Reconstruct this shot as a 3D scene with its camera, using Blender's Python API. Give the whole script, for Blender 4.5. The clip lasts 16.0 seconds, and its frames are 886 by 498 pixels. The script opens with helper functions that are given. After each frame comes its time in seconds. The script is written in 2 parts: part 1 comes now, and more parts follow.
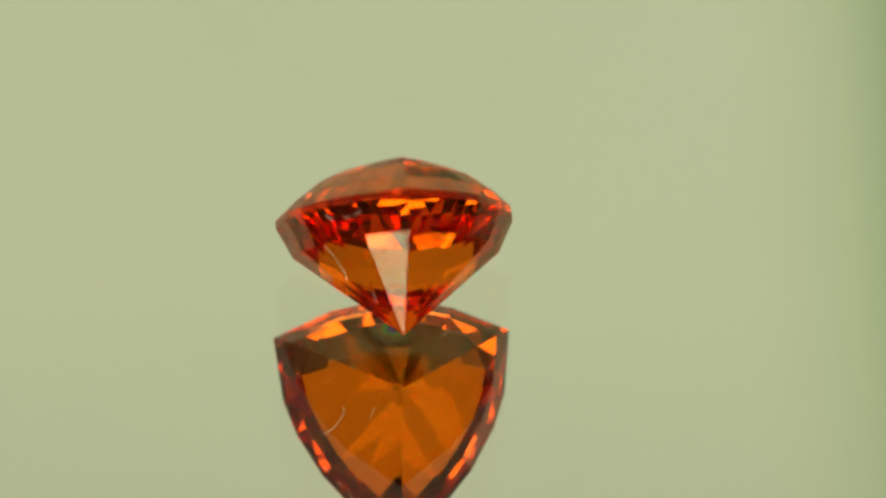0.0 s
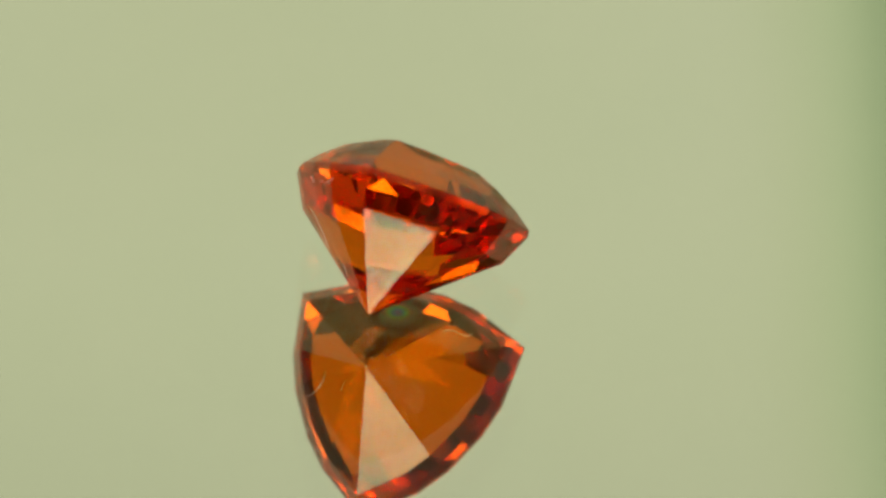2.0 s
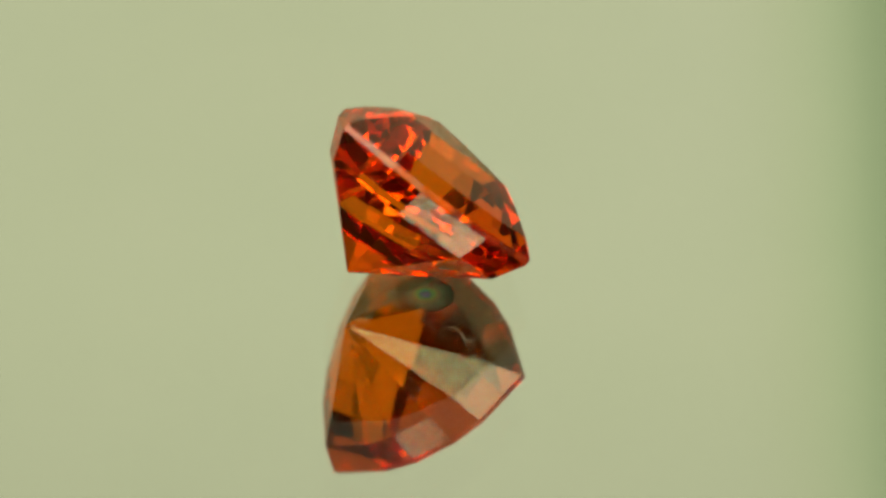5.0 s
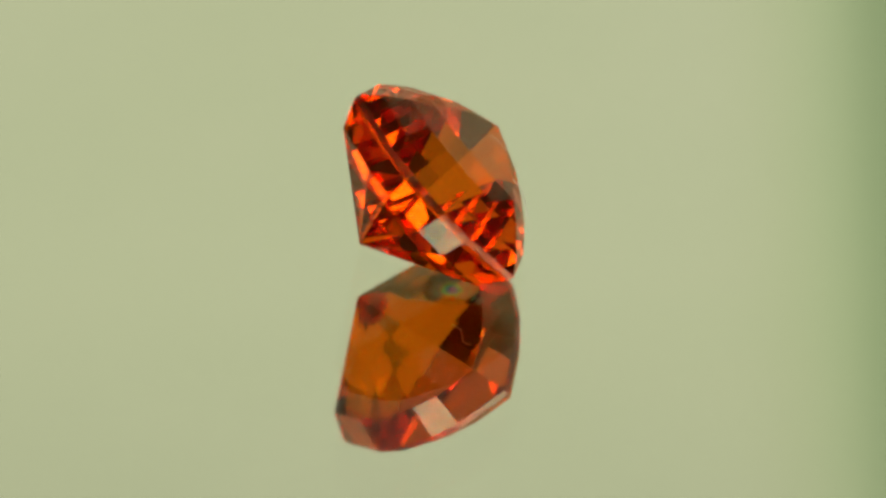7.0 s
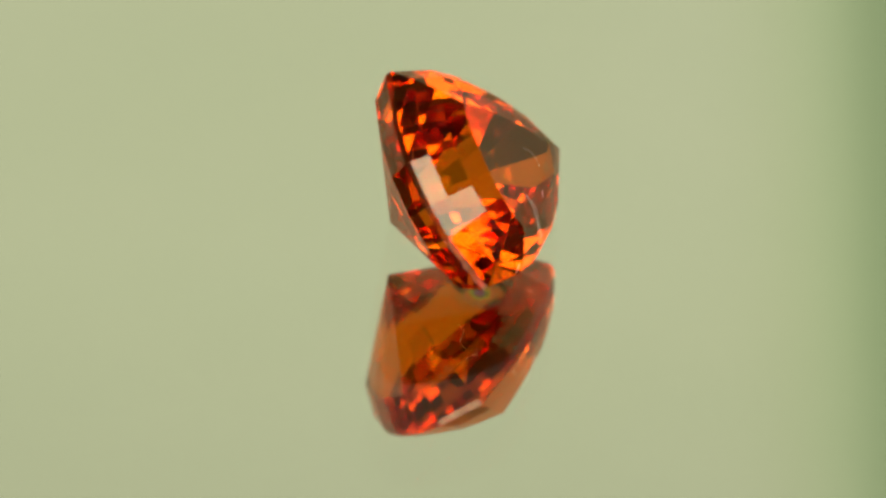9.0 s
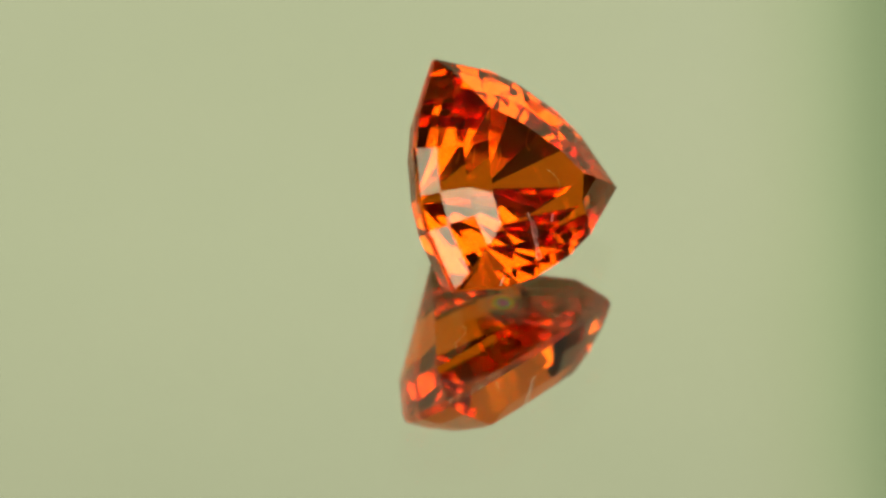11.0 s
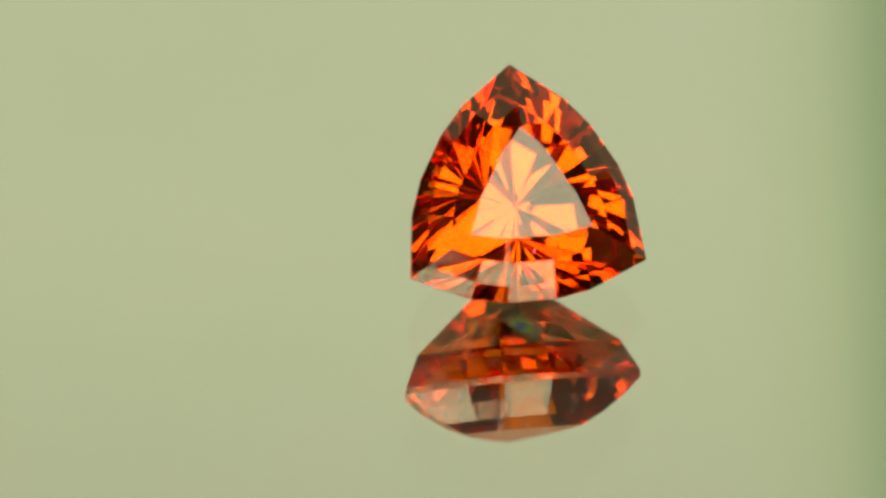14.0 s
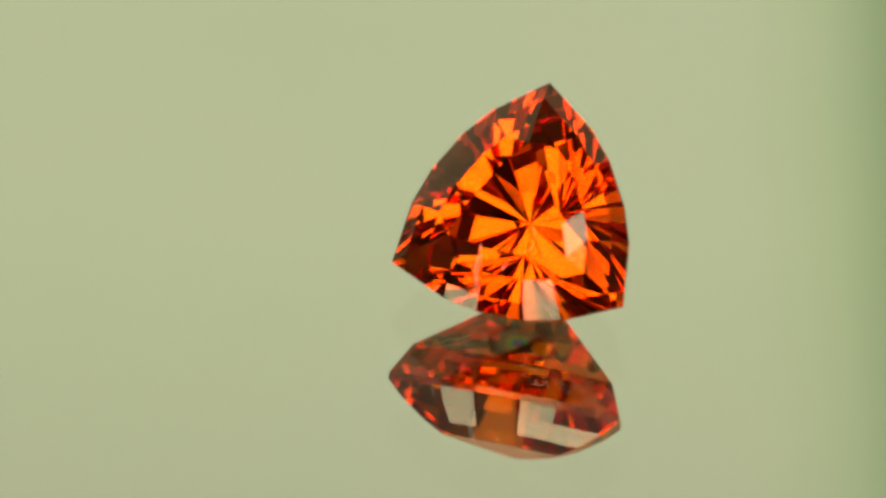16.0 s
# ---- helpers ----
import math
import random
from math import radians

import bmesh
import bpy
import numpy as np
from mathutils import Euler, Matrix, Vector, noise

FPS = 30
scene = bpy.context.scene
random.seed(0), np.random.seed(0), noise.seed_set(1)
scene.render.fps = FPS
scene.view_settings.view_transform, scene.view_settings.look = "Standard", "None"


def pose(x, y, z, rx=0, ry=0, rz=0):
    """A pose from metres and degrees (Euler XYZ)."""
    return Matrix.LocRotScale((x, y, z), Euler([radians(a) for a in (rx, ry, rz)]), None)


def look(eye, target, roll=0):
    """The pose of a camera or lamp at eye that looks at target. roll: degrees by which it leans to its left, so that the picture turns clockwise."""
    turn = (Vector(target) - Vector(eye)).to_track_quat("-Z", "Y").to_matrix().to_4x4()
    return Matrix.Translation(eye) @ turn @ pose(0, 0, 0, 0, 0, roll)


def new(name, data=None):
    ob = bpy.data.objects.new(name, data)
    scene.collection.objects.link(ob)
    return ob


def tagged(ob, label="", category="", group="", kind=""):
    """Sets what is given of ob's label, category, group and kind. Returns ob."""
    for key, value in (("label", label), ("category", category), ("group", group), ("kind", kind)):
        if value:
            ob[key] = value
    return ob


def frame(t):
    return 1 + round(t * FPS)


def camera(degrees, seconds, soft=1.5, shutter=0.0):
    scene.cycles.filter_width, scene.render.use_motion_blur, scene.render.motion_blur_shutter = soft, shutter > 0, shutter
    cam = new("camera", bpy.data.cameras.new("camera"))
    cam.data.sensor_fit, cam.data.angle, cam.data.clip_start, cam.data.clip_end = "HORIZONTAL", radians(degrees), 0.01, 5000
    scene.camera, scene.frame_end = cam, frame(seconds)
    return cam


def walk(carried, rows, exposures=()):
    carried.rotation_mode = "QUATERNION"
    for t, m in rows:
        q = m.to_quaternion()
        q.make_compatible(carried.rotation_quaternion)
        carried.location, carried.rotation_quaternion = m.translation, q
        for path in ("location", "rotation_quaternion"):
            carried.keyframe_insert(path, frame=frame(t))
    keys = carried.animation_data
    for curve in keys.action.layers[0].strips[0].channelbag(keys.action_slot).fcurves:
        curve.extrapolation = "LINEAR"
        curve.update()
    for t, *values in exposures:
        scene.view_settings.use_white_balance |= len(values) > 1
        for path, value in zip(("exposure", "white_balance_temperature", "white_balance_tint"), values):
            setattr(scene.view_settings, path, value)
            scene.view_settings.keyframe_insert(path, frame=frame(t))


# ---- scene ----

# camera: a still macro lens about half a metre from the stone
MM = 0.001
ELEV, ROLL = 37.547, 1.821
FORE = Vector((0, math.cos(radians(ELEV)), -math.sin(radians(ELEV))))
UP = Vector((0, math.sin(radians(ELEV)), math.cos(radians(ELEV))))
cr, sr = math.cos(radians(ROLL)), math.sin(radians(ROLL))
SIDE2 = Vector((1, 0, 0)) * cr + UP * sr
UP2 = UP * cr - Vector((1, 0, 0)) * sr
EYE = (-538.5 * FORE - 0.6233 * SIDE2 + 2.3048 * UP2) * MM
cam = camera(4.009, 16.0, soft=2.8)
cam.data.dof.use_dof, cam.data.dof.focus_distance, cam.data.dof.aperture_fstop = True, 0.5372, 34.0
VIEW = look(EYE, EYE + FORE, ROLL)
walk(cam, [(0, VIEW), (16, VIEW)], exposures=[(0, 0.0), (16, 0.0)])

# light is followed through many inner reflections of the stone
scene.cycles.max_bounces = scene.cycles.glossy_bounces = scene.cycles.transmission_bounces = 32

# world: a dark room round the light tent
world = bpy.data.worlds.new("room")
scene.world = world
world.use_nodes = True
world.node_tree.nodes["Background"].inputs[0].default_value = (0.5, 0.55, 0.4, 1)
world.node_tree.nodes["Background"].inputs[1].default_value = 0.02

BACK_GLOW = 0.97
PANEL_GLOW = 5.2
SIDE_GLOW = 5.0


# ---- materials
def mat(name):
    m = bpy.data.materials.new(name)
    m.use_nodes = True
    nt = m.node_tree
    nt.nodes.clear()
    out = nt.nodes.new("ShaderNodeOutputMaterial")
    return m, nt, out


def node(nt, kind, **kw):
    n = nt.nodes.new(kind)
    for k, v in kw.items():
        n.inputs[k.replace("_", " ")].default_value = v
    return n


def coords(nt, which="Object"):
    return nt.nodes.new("ShaderNodeTexCoord").outputs[which]


def noise_tex(nt, scale, detail=3.0):
    n = node(nt, "ShaderNodeTexNoise", Scale=scale, Detail=detail)
    nt.links.new(coords(nt), n.inputs["Vector"])
    return n


def ramp(nt, fac, stops):
    r = nt.nodes.new("ShaderNodeValToRGB")
    el = r.color_ramp.elements
    while len(el) < len(stops):
        el.new(0.5)
    for e, (p, c) in zip(el, stops):
        e.position, e.color = p, (*c, 1)
    nt.links.new(fac, r.inputs[0])
    return r.outputs[0]


def stone_material(name, rough):
    """Orange garnet: amber straight through, redder with every inner reflection, clear white polish outside."""
    m, nt, out = mat(name)
    clear = node(nt, "ShaderNodeBsdfPrincipled", Roughness=rough, IOR=GEM_IOR)
    clear.inputs["Transmission Weight"].default_value = 1.0
    clear.inputs["Specular Tint"].default_value = (*GEM_POLISH, 1)
    deep = node(nt, "ShaderNodeBsdfGlass", Roughness=rough, IOR=GEM_IOR, Color=(*GEM_DEEP, 1))
    n = noise_tex(nt, 260.0, 4.0)
    c = ramp(nt, n.outputs["Fac"], [(0.3, GEM_A), (0.7, GEM_B)])
    nt.links.new(c, clear.inputs["Base Color"])
    if rough > 0.1:
        b = node(nt, "ShaderNodeBump", Strength=0.25, Distance=0.00004)
        g = noise_tex(nt, 3000.0)
        nt.links.new(g.outputs["Fac"], b.inputs["Height"])
        for s in (clear, deep):
            nt.links.new(b.outputs[0], s.inputs["Normal"])
    mx = node(nt, "ShaderNodeMixShader", Fac=0.5)
    nt.links.new(clear.outputs[0], mx.inputs[1])
    nt.links.new(deep.outputs[0], mx.inputs[2])
    nt.links.new(mx.outputs[0], out.inputs[0])
    return m


def glass_material():
    """Float glass over the silver: clear, with a weak first-surface reflection."""
    m, nt, out = mat("float_glass")
    t = node(nt, "ShaderNodeBsdfTransparent", Color=(0.985, 0.99, 0.975, 1))
    g = node(nt, "ShaderNodeBsdfGlossy", Roughness=0.0)
    mx = node(nt, "ShaderNodeMixShader")
    mx.inputs[0].default_value = 0.04
    nt.links.new(t.outputs[0], mx.inputs[1])
    nt.links.new(g.outputs[0], mx.inputs[2])
    nt.links.new(mx.outputs[0], out.inputs[0])
    return m


def clear_material():
    m, nt, out = mat("glass_underside")
    t = node(nt, "ShaderNodeBsdfTransparent", Color=(0.985, 0.99, 0.975, 1))
    nt.links.new(t.outputs[0], out.inputs[0])
    return m


def silver_material():
    m, nt, out = mat("mirror_silver")
    p = node(nt, "ShaderNodeBsdfPrincipled", Metallic=1.0, Roughness=0.0)
    n = noise_tex(nt, 90.0, 2.0)
    c = ramp(nt, n.outputs["Fac"], [(0.3, (0.80, 0.815, 0.73)), (0.7, (0.82, 0.825, 0.745))])
    nt.links.new(c, p.inputs["Base Color"])
    nt.links.new(p.outputs[0], out.inputs[0])
    return m


def cloth_material(name, a, b, rough=0.9):
    m, nt, out = mat(name)
    p = node(nt, "ShaderNodeBsdfPrincipled", Roughness=rough)
    n = noise_tex(nt, 40.0, 5.0)
    c = ramp(nt, n.outputs["Fac"], [(0.3, a), (0.7, b)])
    nt.links.new(c, p.inputs["Base Color"])
    w = noise_tex(nt, 900.0, 2.0)
    bp = node(nt, "ShaderNodeBump", Strength=0.3, Distance=0.0004)
    nt.links.new(w.outputs["Fac"], bp.inputs["Height"])
    nt.links.new(bp.outputs[0], p.inputs["Normal"])
    nt.links.new(p.outputs[0], out.inputs[0])
    return m


def glow_material(name, colour, strength):
    m, nt, out = mat(name)
    e = node(nt, "ShaderNodeEmission", Color=(*colour, 1), Strength=strength)
    n = noise_tex(nt, 12.0, 2.0)
    c = ramp(nt, n.outputs["Fac"], [(0.2, tuple(v * 0.94 for v in colour)), (0.8, colour)])
    nt.links.new(c, e.inputs["Color"])
    nt.links.new(e.outputs[0], out.inputs[0])
    return m


def backdrop_material():
    """Backlit diffuser sheet, with a dimmer, greener band on one side painted into its glow."""
    m, nt, out = mat("backlit_diffuser")
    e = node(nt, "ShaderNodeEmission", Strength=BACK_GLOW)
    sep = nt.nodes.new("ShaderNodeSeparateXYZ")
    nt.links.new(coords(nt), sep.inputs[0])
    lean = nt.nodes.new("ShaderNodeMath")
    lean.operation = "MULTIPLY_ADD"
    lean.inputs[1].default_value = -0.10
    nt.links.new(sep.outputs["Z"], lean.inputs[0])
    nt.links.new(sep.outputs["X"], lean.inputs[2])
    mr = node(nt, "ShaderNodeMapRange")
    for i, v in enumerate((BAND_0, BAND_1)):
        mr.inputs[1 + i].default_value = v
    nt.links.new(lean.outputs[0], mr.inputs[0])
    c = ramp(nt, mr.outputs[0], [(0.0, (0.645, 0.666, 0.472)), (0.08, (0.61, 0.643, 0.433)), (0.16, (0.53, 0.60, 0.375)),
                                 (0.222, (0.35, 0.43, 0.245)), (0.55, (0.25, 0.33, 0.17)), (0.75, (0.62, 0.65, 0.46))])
    n = noise_tex(nt, 30.0, 2.0)
    tone = ramp(nt, n.outputs["Fac"], [(0.3, (0.975, 0.98, 0.95)), (0.7, (1, 1, 1))])
    mul = nt.nodes.new("ShaderNodeMixRGB")
    mul.blend_type = "MULTIPLY"
    mul.inputs[0].default_value = 1.0
    nt.links.new(c, mul.inputs[1])
    nt.links.new(tone, mul.inputs[2])
    # light fall-off put into the emission: strength drops slightly with height
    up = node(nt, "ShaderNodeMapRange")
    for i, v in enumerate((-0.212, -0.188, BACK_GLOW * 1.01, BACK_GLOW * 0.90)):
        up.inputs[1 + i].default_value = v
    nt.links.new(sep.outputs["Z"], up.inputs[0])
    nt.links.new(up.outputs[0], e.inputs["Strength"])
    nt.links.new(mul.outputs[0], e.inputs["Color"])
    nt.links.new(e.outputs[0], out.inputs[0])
    return m


GEM_IOR = 1.78
GEM_POLISH = (0.92, 1.45, 1.1)
GEM_DEEP = (0.87, 0.18, 0.0)
GEM_A, GEM_B = (0.96, 0.42, 0.008), (0.98, 0.47, 0.012)
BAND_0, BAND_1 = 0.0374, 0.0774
M_STONE = stone_material("orange_garnet", 0.0)
M_GIRDLE = stone_material("bruted_garnet", 0.2)
M_GLASS = glass_material()
M_CLEAR = clear_material()
M_SILVER = silver_material()
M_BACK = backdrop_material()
M_PANEL = glow_material("lamp_diffuser", (1.0, 1.0, 0.93), PANEL_GLOW)
M_SIDE = glow_material("side_lamp_diffuser", (1.0, 1.0, 0.93), SIDE_GLOW)
M_TOP = glow_material("top_lamp_diffuser", (1.0, 1.0, 0.93), 6.0)
M_DARK = cloth_material("grey_cloth", (0.07, 0.07, 0.06), (0.09, 0.09, 0.075))
M_WALL = cloth_material("tent_cloth", (0.05, 0.05, 0.043), (0.07, 0.07, 0.06))
M_CEIL = cloth_material("roof_cloth", (0.12, 0.12, 0.10), (0.15, 0.15, 0.13))
M_TABLE = cloth_material("table_felt", (0.26, 0.26, 0.22), (0.32, 0.32, 0.27))
M_CASE = cloth_material("lamp_case", (0.02, 0.02, 0.02), (0.03, 0.03, 0.03), 0.5)
M_HAIR = cloth_material("pale_fibre", (0.62, 0.55, 0.42), (0.75, 0.68, 0.55), 0.6)


# ---- mesh helpers
def mesh_of(name, bm, *mats):
    me = bpy.data.meshes.new(name)
    bm.to_mesh(me)
    bm.free()
    for m in mats:
        me.materials.append(m)
    return me


def part(name, bm, material, parent, label=""):
    ob = new(name, mesh_of(name, bm, material))
    ob.parent = parent
    return tagged(ob, label)


def box_bm(x0, x1, y0, y1, z0, z1, bevel=0.0):
    bm = bmesh.new()
    bmesh.ops.create_cube(bm, size=1)
    for v in bm.verts:
        v.co = Vector(((x0 + x1) / 2 + v.co.x * (x1 - x0), (y0 + y1) / 2 + v.co.y * (y1 - y0), (z0 + z1) / 2 + v.co.z * (z1 - z0)))
    if bevel:
        bmesh.ops.bevel(bm, geom=bm.edges[:], offset=bevel, segments=2, affect="EDGES")
    return bm


def disc_bm(r, z0, z1, n=128, bevel=0.0):
    bm = bmesh.new()
    bmesh.ops.create_cone(bm, cap_ends=True, segments=n, radius1=r, radius2=r, depth=z1 - z0)
    for v in bm.verts:
        v.co.z += (z0 + z1) / 2
    if bevel:
        rim = [e for e in bm.edges if abs(e.verts[0].co.z - e.verts[1].co.z) < 1e-9]
        bmesh.ops.bevel(bm, geom=rim, offset=bevel, segments=2, affect="EDGES")
    return bm


def tube_bm(points, r, sides=6):
    """A thin round fibre along a line of points, tapering at both ends."""
    bm = bmesh.new()
    rings = []
    for i, p in enumerate(points):
        a, b = points[max(i - 1, 0)], points[min(i + 1, len(points) - 1)]
        d = (b - a).normalized()
        u = d.orthogonal().normalized()
        w = d.cross(u)
        k = r * (0.45 if i in (0, len(points) - 1) else 1)
        rings.append([bm.verts.new(p + k * (u * math.cos(s) + w * math.sin(s))) for s in (2 * math.pi * j / sides for j in range(sides))])
    for a, b in zip(rings, rings[1:]):
        for j in range(sides):
            bm.faces.new((a[j], a[(j + 1) % sides], b[(j + 1) % sides], b[j]))
    bm.faces.new(rings[0][::-1])
    bm.faces.new(rings[-1])
    bmesh.ops.recalc_face_normals(bm, faces=bm.faces[:])
    return bm


# ---- the stone's cut: a trillion with five facets to a side in every tier (mm)
CORNER = 5.83      # centre to corner
SAG = 1.42         # bulge of a side
GIRDLE = 0.30
CROWN = ((0.0, 0.0), (0.60, 0.61), (1.53, 1.30), (2.38, 1.725))   # inset, height above the girdle
TABLE_SIDE = (-0.09, 0.07, 0.14, 0.07, -0.09)   # the table's sides are flatter than the girdle's
PAV = (0.62, 1.38)  # inset and depth of the break
DEPTH = 5.30
CULET = 0.05


def outline():
    """Direction and distance of the fifteen girdle facets."""
    half = CORNER * math.sin(math.pi / 3)
    rad = (half * half + SAG * SAG) / (2 * SAG)
    mid = CORNER / 2
    facets = []
    for k in range(3):
        turn = radians(-90 + 120 * k)
        pts = []
        for q in (-1, -0.51, -0.205, 0.205, 0.51, 1):
            x = q * half
            pts.append(Vector((x, mid + SAG - rad + math.sqrt(rad * rad - x * x))))
        for a, b in zip(pts, pts[1:]):
            d = b - a
            n = Vector((-d.y, d.x)).normalized()
            if n.dot(a) < 0:
                n = -n
            ang = math.atan2(n.y, n.x) - math.pi / 2 + turn
            facets.append((ang, n.dot(a)))
    return facets


def cut(bm, normal, point):
    bmesh.ops.bisect_plane(bm, geom=bm.verts[:] + bm.edges[:] + bm.faces[:], dist=1e-7, plane_co=point, plane_no=normal, clear_outer=True)
    rim = [e for e in bm.edges if len(e.link_faces) == 1]
    if rim:
        bmesh.ops.holes_fill(bm, edges=rim, sides=0)


def gem_bm():
    bm = box_bm(-12, 12, -12, 12, -9, 6)
    fac = outline()

    def plane(ang, p, q):
        """A facet through two points (distance, height) of the profile, the first lower."""
        dr, dz = q[0] - p[0], q[1] - p[1]
        nr, nz = dz, -dr
        s = math.hypot(nr, nz)
        c = Vector((math.cos(ang), math.sin(ang), 0))
        cut(bm, c * (nr / s) + Vector((0, 0, nz / s)), c * p[0] + Vector((0, 0, p[1])))

    zg = GIRDLE / 2
    for ang, d in fac:
        plane(ang, (d, -1), (d, 1))
    cut(bm, Vector((0, 0, 1)), Vector((0, 0, zg + CROWN[-1][1])))
    for (i0, h0), (i1, h1) in zip(CROWN, CROWN[1:]):
        for k, (ang, d) in enumerate(fac):
            more = TABLE_SIDE[k % 5] if h1 == CROWN[-1][1] else 0.0
            plane(ang, (d - i0, zg + h0), (d - i1 - more, zg + h1))
    for ang, d in fac:
        plane(ang, (d - PAV[0], -zg - PAV[1]), (d, -zg))
    for ang, d in fac:
        plane(ang, (0, -DEPTH), (d - PAV[0], -zg - PAV[1]))
    cut(bm, Vector((0, 0, -1)), Vector((0, 0, -DEPTH + CULET)))
    bmesh.ops.remove_doubles(bm, verts=bm.verts[:], dist=0.002)
    bmesh.ops.recalc_face_normals(bm, faces=bm.faces[:])
    for f in bm.faces:
        f.material_index = 1 if abs(f.normal.z) < 0.02 else 0
    bm.transform(Matrix.Scale(MM, 4))
    return bm


# ---- the turning frame: angle by time, and the slight lean of the plate on its spindle
def spin(t):
    return 3.0905 - 12.5163 * (t - 14.6)


LEAN = Matrix.Rotation(radians(math.hypot(0.2724, 0.1937)), 4, Vector((0.2724, 0.1937, 0)).normalized())


def turned(t, local):
    return pose(0, 0, 0, 0, 0, spin(t)) @ LEAN @ local


# rest pose of the stone on the plate: it lies on its break and one pavilion side, crown tilted up
zc = Vector((-0.0015, -0.7135, 0.7006)).normalized()
yc = Vector((0.0, 0.7006, 0.7135))
yc = (yc - yc.dot(zc) * zc).normalized()
xc = yc.cross(zc)
REST = Matrix.Translation(Vector((2.626, 0.149, 5.121)) * MM) @ Matrix((xc, yc, zc)).transposed().to_4x4()

gem = tagged(new("gemstone"), "polished orange trillion-cut gemstone lying on a mirror plate", "gemstone")
whole = gem_bm()
TOP = min((REST @ v.co).z for v in whole.verts) - 0.00001   # upper face of the glass


def gem_part(name, keep, material, label=""):
    """The facets of one zone of the stone as a mesh of their own."""
    bm = whole.copy()
    bmesh.ops.delete(bm, geom=[f for f in bm.faces if not keep(f)], context="FACES")
    return part(name, bm, material, gem, label)


gem_part("table_facet", lambda f: f.normal.z > 0.999, M_STONE, "flat polished table facet")
gem_part("upper_crown", lambda f: 0.85 < f.normal.z <= 0.999, M_STONE, "low tier of facets round the table")
gem_part("middle_crown", lambda f: 0.75 < f.normal.z <= 0.85, M_STONE, "middle tier of step facets")
gem_part("lower_crown", lambda f: 0.02 < f.normal.z <= 0.75, M_STONE, "steep tier of step facets above the girdle")
gem_part("girdle", lambda f: abs(f.normal.z) <= 0.02, M_GIRDLE, "thin matt girdle band")
gem_part("pavilion_rim", lambda f: -0.55 < f.normal.z < -0.02, M_STONE, "steep band of facets under the girdle")
gem_part("pavilion", lambda f: -0.99 < f.normal.z <= -0.55, M_STONE, "deep fan of facets running to a point")
gem_part("culet", lambda f: f.normal.z <= -0.99, M_STONE, "tiny worn point of the stone")
whole.free()

# ---- mirror plate
plate = tagged(new("mirror_plate"), "round silvered glass mirror plate turning slowly", "mirror")
pane = part("glass_pane", disc_bm(0.11, 0.00002, TOP, 160), M_GLASS, plate, "clear glass pane over the silver")
pane.data.materials.append(M_CLEAR)
for f in pane.data.polygons:
    f.material_index = 0 if f.normal.z > 0.5 else 1
part("silver_backing", disc_bm(0.11, -0.001, 0.0, 160), M_SILVER, plate, "bright silvered mirror backing")

# ---- table and tent
TABLE_Z = -0.0017
tagged(new("floor", mesh_of("floor", box_bm(-0.5, 0.5, -0.9, 0.2, TABLE_Z - 0.03, TABLE_Z), M_TABLE)), "grey felt table top under the mirror plate", "table", kind="structure")
tagged(new("wall_west", mesh_of("wall_west", box_bm(-0.43, -0.42, -0.8, 0.1345, TABLE_Z, 0.8), M_WALL)), "grey cloth side wall of the light tent", "wall", kind="structure")
tagged(new("wall_east", mesh_of("wall_east", box_bm(0.42, 0.43, -0.8, 0.1345, TABLE_Z, 0.8), M_WALL)), "grey cloth side wall of the light tent", "wall", kind="structure")
tagged(new("wall_south", mesh_of("wall_south", box_bm(-0.43, 0.43, -0.81, -0.8, TABLE_Z, 0.8), M_DARK)), "grey cloth front of the light tent", "wall", kind="structure")
tagged(new("ceiling", mesh_of("ceiling", box_bm(-0.43, 0.43, -0.81, 0.146, 0.8, 0.81), M_CEIL)), "grey cloth roof of the light tent", "ceiling", kind="structure")
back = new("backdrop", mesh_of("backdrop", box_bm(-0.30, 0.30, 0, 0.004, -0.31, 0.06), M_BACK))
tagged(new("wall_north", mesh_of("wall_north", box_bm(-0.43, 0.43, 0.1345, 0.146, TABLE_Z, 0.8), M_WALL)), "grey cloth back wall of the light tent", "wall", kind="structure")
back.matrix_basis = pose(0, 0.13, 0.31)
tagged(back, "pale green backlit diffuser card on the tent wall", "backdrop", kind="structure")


def rod_bm(m):
    """A rod from the lamp's back straight up to the roof, in the lamp's space."""
    bm = bmesh.new()
    foot = m @ Vector((0, 0, 0.012))
    bmesh.ops.create_cone(bm, cap_ends=True, segments=12, radius1=0.004, radius2=0.004, depth=0.8 - foot.z)
    bm.transform(m.inverted() @ Matrix.Translation((foot.x, foot.y, (0.8 + foot.z) / 2)))
    return bm


def lamp(az, elev, dist, half_w, half_h, glow, label):
    """A flat lamp panel aimed at the plate: case, rim and glowing diffuser."""
    a, e = radians(az), radians(elev)
    at = Vector((math.sin(a) * math.cos(e), -math.cos(a) * math.cos(e), math.sin(e))) * dist
    thing = tagged(new("lamp_panel"), label, "lamp")
    thing.matrix_basis = look(at, (0, 0, 0.003))
    part("case", box_bm(-half_w - 0.006, half_w + 0.006, -half_h - 0.006, half_h + 0.006, 0.002, 0.02, 0.002), M_CASE, thing, "black lamp case")
    part("diffuser", box_bm(-half_w, half_w, -half_h, half_h, -0.002, 0.0018), glow, thing, "glowing white diffuser")
    part("hanging_rod", rod_bm(thing.matrix_basis), M_CASE, thing, "thin black rod to the roof")
    return thing


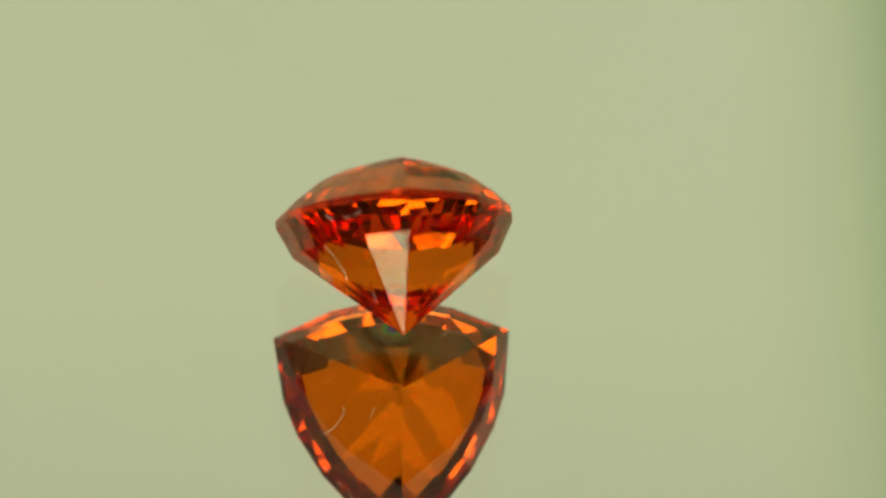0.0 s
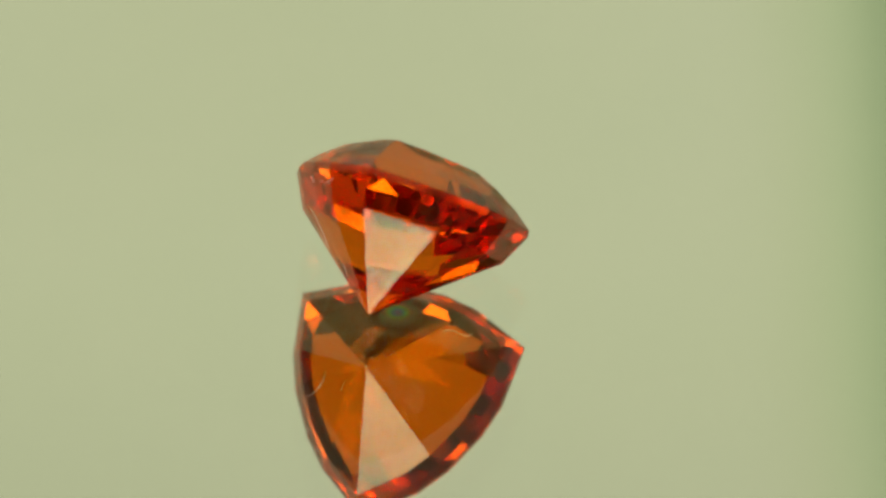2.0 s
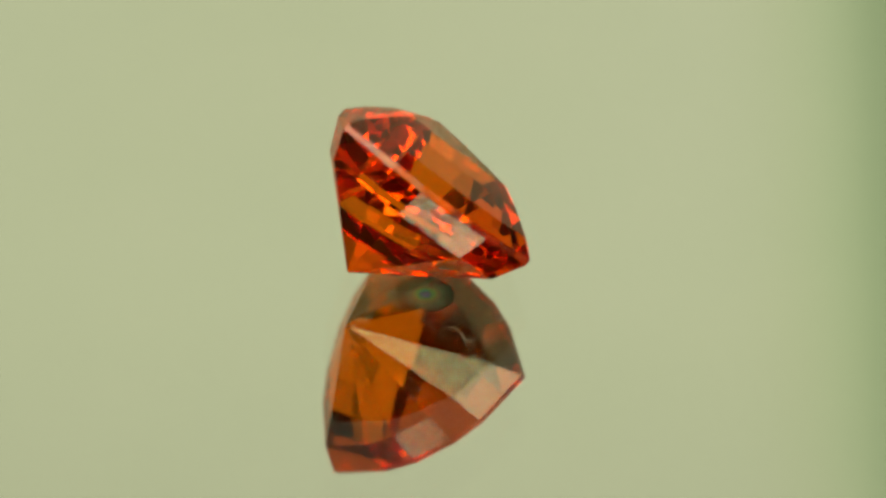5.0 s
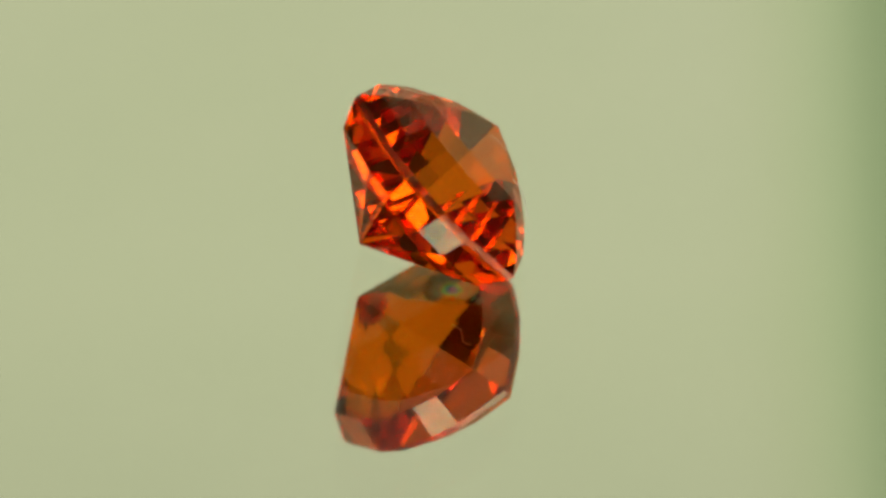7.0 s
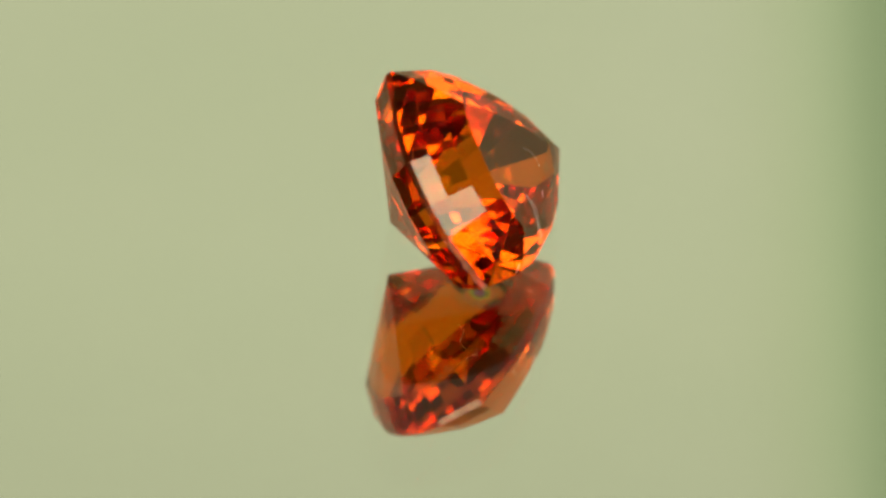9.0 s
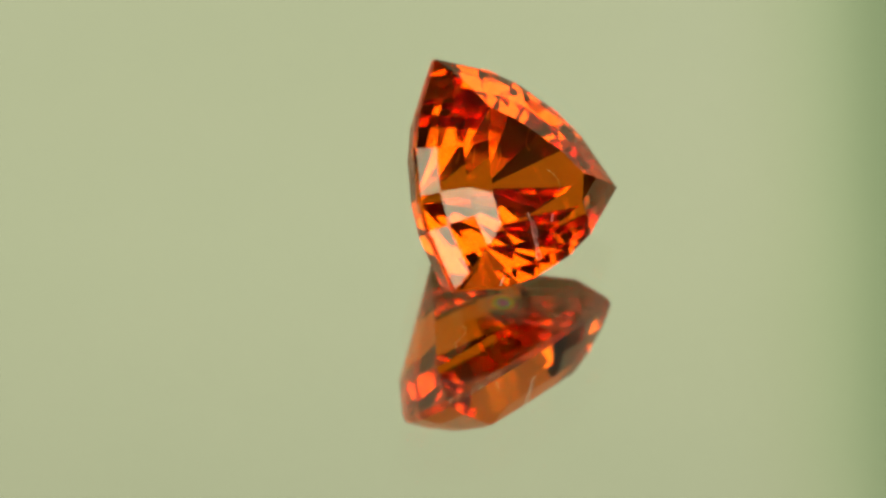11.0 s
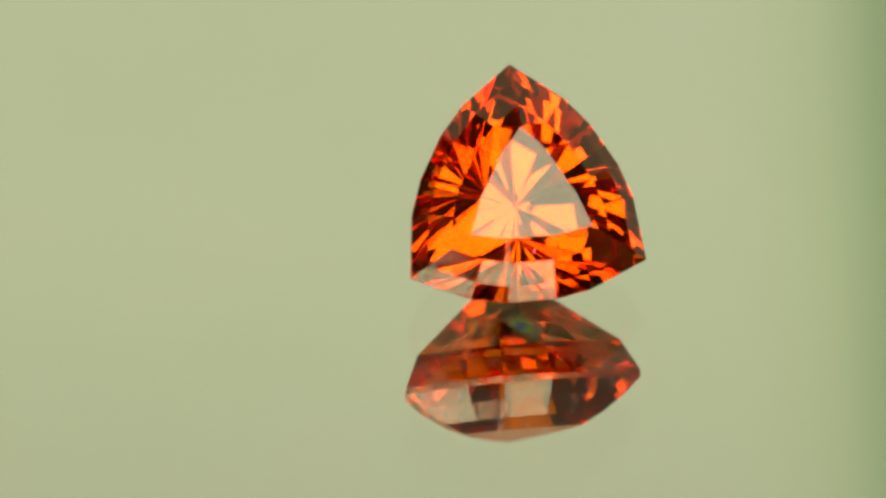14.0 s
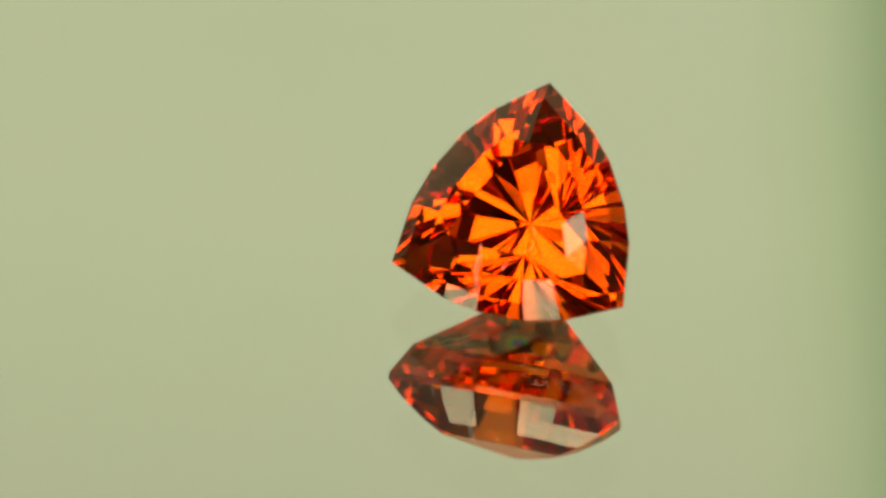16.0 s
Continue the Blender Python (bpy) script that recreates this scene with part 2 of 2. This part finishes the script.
lamp(2.8, 33.8, 0.72, 0.283, 0.275, M_PANEL, "wide softbox lamp panel behind the lens")
lamp(48.5, 48, 0.5, 0.029, 0.090, M_SIDE, "narrow upright lamp panel beside the lens")
lamp(-44.5, 42, 0.5, 0.046, 0.12, M_SIDE, "narrow upright lamp panel beside the lens")
lamp(3, 59, 0.5, 0.16, 0.030, M_TOP, "long overhead softbox lamp panel above the stone")

# the dark lens barrel, camera body and column before the softbox
bm = disc_bm(0.068, 0.0, 0.09, 48, 0.004)
barrel = tagged(new("lens_barrel", mesh_of("lens_barrel", bm, M_CASE)), "black camera lens barrel before a softbox", "lens")
barrel.matrix_basis = look(EYE * 1.06, (0, 0, 0))
bm = box_bm(-0.085, 0.10, -0.10, 0.075, 0.092, 0.135, 0.006)
body = tagged(new("camera_body", mesh_of("camera_body", bm, M_CASE)), "black camera body behind the lens barrel", "camera")
body.matrix_basis = barrel.matrix_basis
foot = barrel.matrix_basis @ Vector((0.005, -0.08, 0.112))
bm = bmesh.new()
bmesh.ops.create_cone(bm, cap_ends=True, segments=24, radius1=0.075, radius2=0.065, depth=foot.z - TABLE_Z)
column = tagged(new("camera_column", mesh_of("camera_column", bm, M_CASE)), "black upright column under the camera body", "stand")
column.matrix_basis = pose(foot.x, foot.y, (foot.z + TABLE_Z) / 2)

LOOSE = []


def fibre(points, r=0.009, name="dust_fibre", label="pale curled dust fibre clinging to the gemstone", cat="fibre"):
    """A loose fibre on the stone; points in mm in the stone's own space."""
    c = [Vector(p) for p in points]
    fine = []
    for i in range(len(c) - 1):
        p0, p1, p2, p3 = c[max(i - 1, 0)], c[i], c[i + 1], c[min(i + 2, len(c) - 1)]
        for k in range(6):
            s = k / 6
            fine.append(0.5 * (2 * p1 + (p2 - p0) * s + (2 * p0 - 5 * p1 + 4 * p2 - p3) * s * s + (3 * p1 - p0 - 3 * p2 + p3) * s ** 3))
    fine.append(c[-1])
    base = fine[0].copy()
    ob = new(name, mesh_of(name, tube_bm([(p - base) * MM for p in fine], r * MM), M_HAIR))
    tagged(ob, label, cat, "dust on the stone")
    LOOSE.append((ob, REST @ Matrix.Translation(base * MM)))
    return ob


# long fibres on the pavilion and on the crown
fibre([(3.31, 1.5, -1.6), (2.9, 1.34, -2.04), (2.58, 1.02, -2.49), (2.37, 0.66, -2.86), (2.39, 0.37, -2.94)])
fibre([(1.3, 1.11, -3.56), (1.23, 0.85, -3.76), (1.09, 0.59, -4.01)])
fibre([(-2.04, -2.49, -2.43), (-2.23, -2.69, -2.19), (-2.52, -2.69, -2.08), (-2.94, -2.62, -1.99), (-3.16, -2.81, -1.75)], 0.009)
fibre([(-1.09, -1.6, 1.96), (-1.11, -2.1, 1.86), (-1.19, -2.71, 1.60), (-1.1, -3.21, 1.26), (-1.16, -3.47, 1.07), (-1.0, -3.66, 0.93), (-0.89, -3.57, 1.02)], 0.009)
fibre([(-1.02, -2.0, 1.92), (-1.0, -2.5, 1.73), (-1.08, -2.9, 1.50), (-1.0, -3.2, 1.28), (-0.92, -3.55, 1.03)], 0.007)
fibre([(-0.01, -2.52, 1.70), (0.06, -2.34, 1.78), (0.14, -2.26, 1.82)], 0.010)
fibre([(-2.98, -3.77, 0.23), (-2.89, -3.66, 0.38), (-2.82, -3.5, 0.59)], 0.009)
fibre([(0.9, -0.46, 1.96), (1.15, -0.92, 1.96), (1.09, -1.33, 1.96), (0.87, -1.56, 1.96)], 0.003)
fibre([(1.44, -3.87, -0.94), (1.42, -3.95, -0.77), (1.65, -3.96, -0.66)], 0.009)
CRUMB = "pale crumb of polishing dust on the gemstone"
fibre([(3.27, 2.67, -0.44), (3.09, 2.8, -0.65), (3.0, 2.95, -0.65)], 0.013, "dust_crumb", CRUMB, "crumb")
fibre([(2.59, 3.39, -0.7), (2.51, 3.52, -0.65), (2.36, 3.64, -0.73)], 0.013, "dust_crumb", CRUMB, "crumb")
fibre([(2.22, 3.85, -0.67), (2.07, 4.02, -0.64), (1.92, 4.2, -0.52)], 0.013, "dust_crumb", CRUMB, "crumb")


def ring_material():
    """Interference colours in the thin gap, in rings that fade outward."""
    m, nt, out = mat("interference_rings")
    t = node(nt, "ShaderNodeBsdfTransparent")
    ln = nt.nodes.new("ShaderNodeVectorMath")
    ln.operation = "LENGTH"
    nt.links.new(coords(nt), ln.inputs[0])
    sc = nt.nodes.new("ShaderNodeMath")
    sc.operation = "MULTIPLY"
    sc.inputs[1].default_value = 1 / (1.25 * MM)
    nt.links.new(ln.outputs["Value"], sc.inputs[0])
    c = ramp(nt, sc.outputs[0], [(0.0, (0.55, 0.10, 0.75)), (0.14, (0.15, 0.20, 0.80)), (0.28, (0.10, 0.95, 0.25)), (0.40, (0.95, 0.85, 0.15)),
                                 (0.50, (0.90, 0.15, 0.45)), (0.60, (0.10, 0.85, 0.35)), (0.72, (0.90, 0.35, 0.40)), (0.84, (0.25, 0.80, 0.40)), (1.0, (0.6, 0.6, 0.5))])
    g = node(nt, "ShaderNodeBsdfGlossy", Roughness=0.0)
    nt.links.new(c, g.inputs["Color"])
    fade = node(nt, "ShaderNodeMapRange")
    for k, v in enumerate((0.0, 1.0, 0.42, 0.0)):
        fade.inputs[1 + k].default_value = v
    nt.links.new(sc.outputs[0], fade.inputs[0])
    mx = node(nt, "ShaderNodeMixShader")
    nt.links.new(fade.outputs[0], mx.inputs[0])
    nt.links.new(t.outputs[0], mx.inputs[1])
    nt.links.new(g.outputs[0], mx.inputs[2])
    nt.links.new(mx.outputs[0], out.inputs[0])
    t.inputs["Color"].default_value = (1, 1, 1, 1)
    return m


film_bm = disc_bm(1.25 * MM, 0.002 * MM, 0.005 * MM, 48)
film = tagged(new("interference_film", mesh_of("interference_film", film_bm, ring_material())), "faint rainbow rings where the gemstone touches glass", "film")
LOOSE.append((film, Matrix.Translation((2.74 * MM, -0.15 * MM, TOP))))


def motions():
    times = [0.5 * i for i in range(33)]
    walk(plate, [(t, turned(t, Matrix())) for t in times])
    walk(gem, [(t, turned(t, REST)) for t in times])
    for ob, local in LOOSE:
        walk(ob, [(t, turned(t, local)) for t in times])


motions()
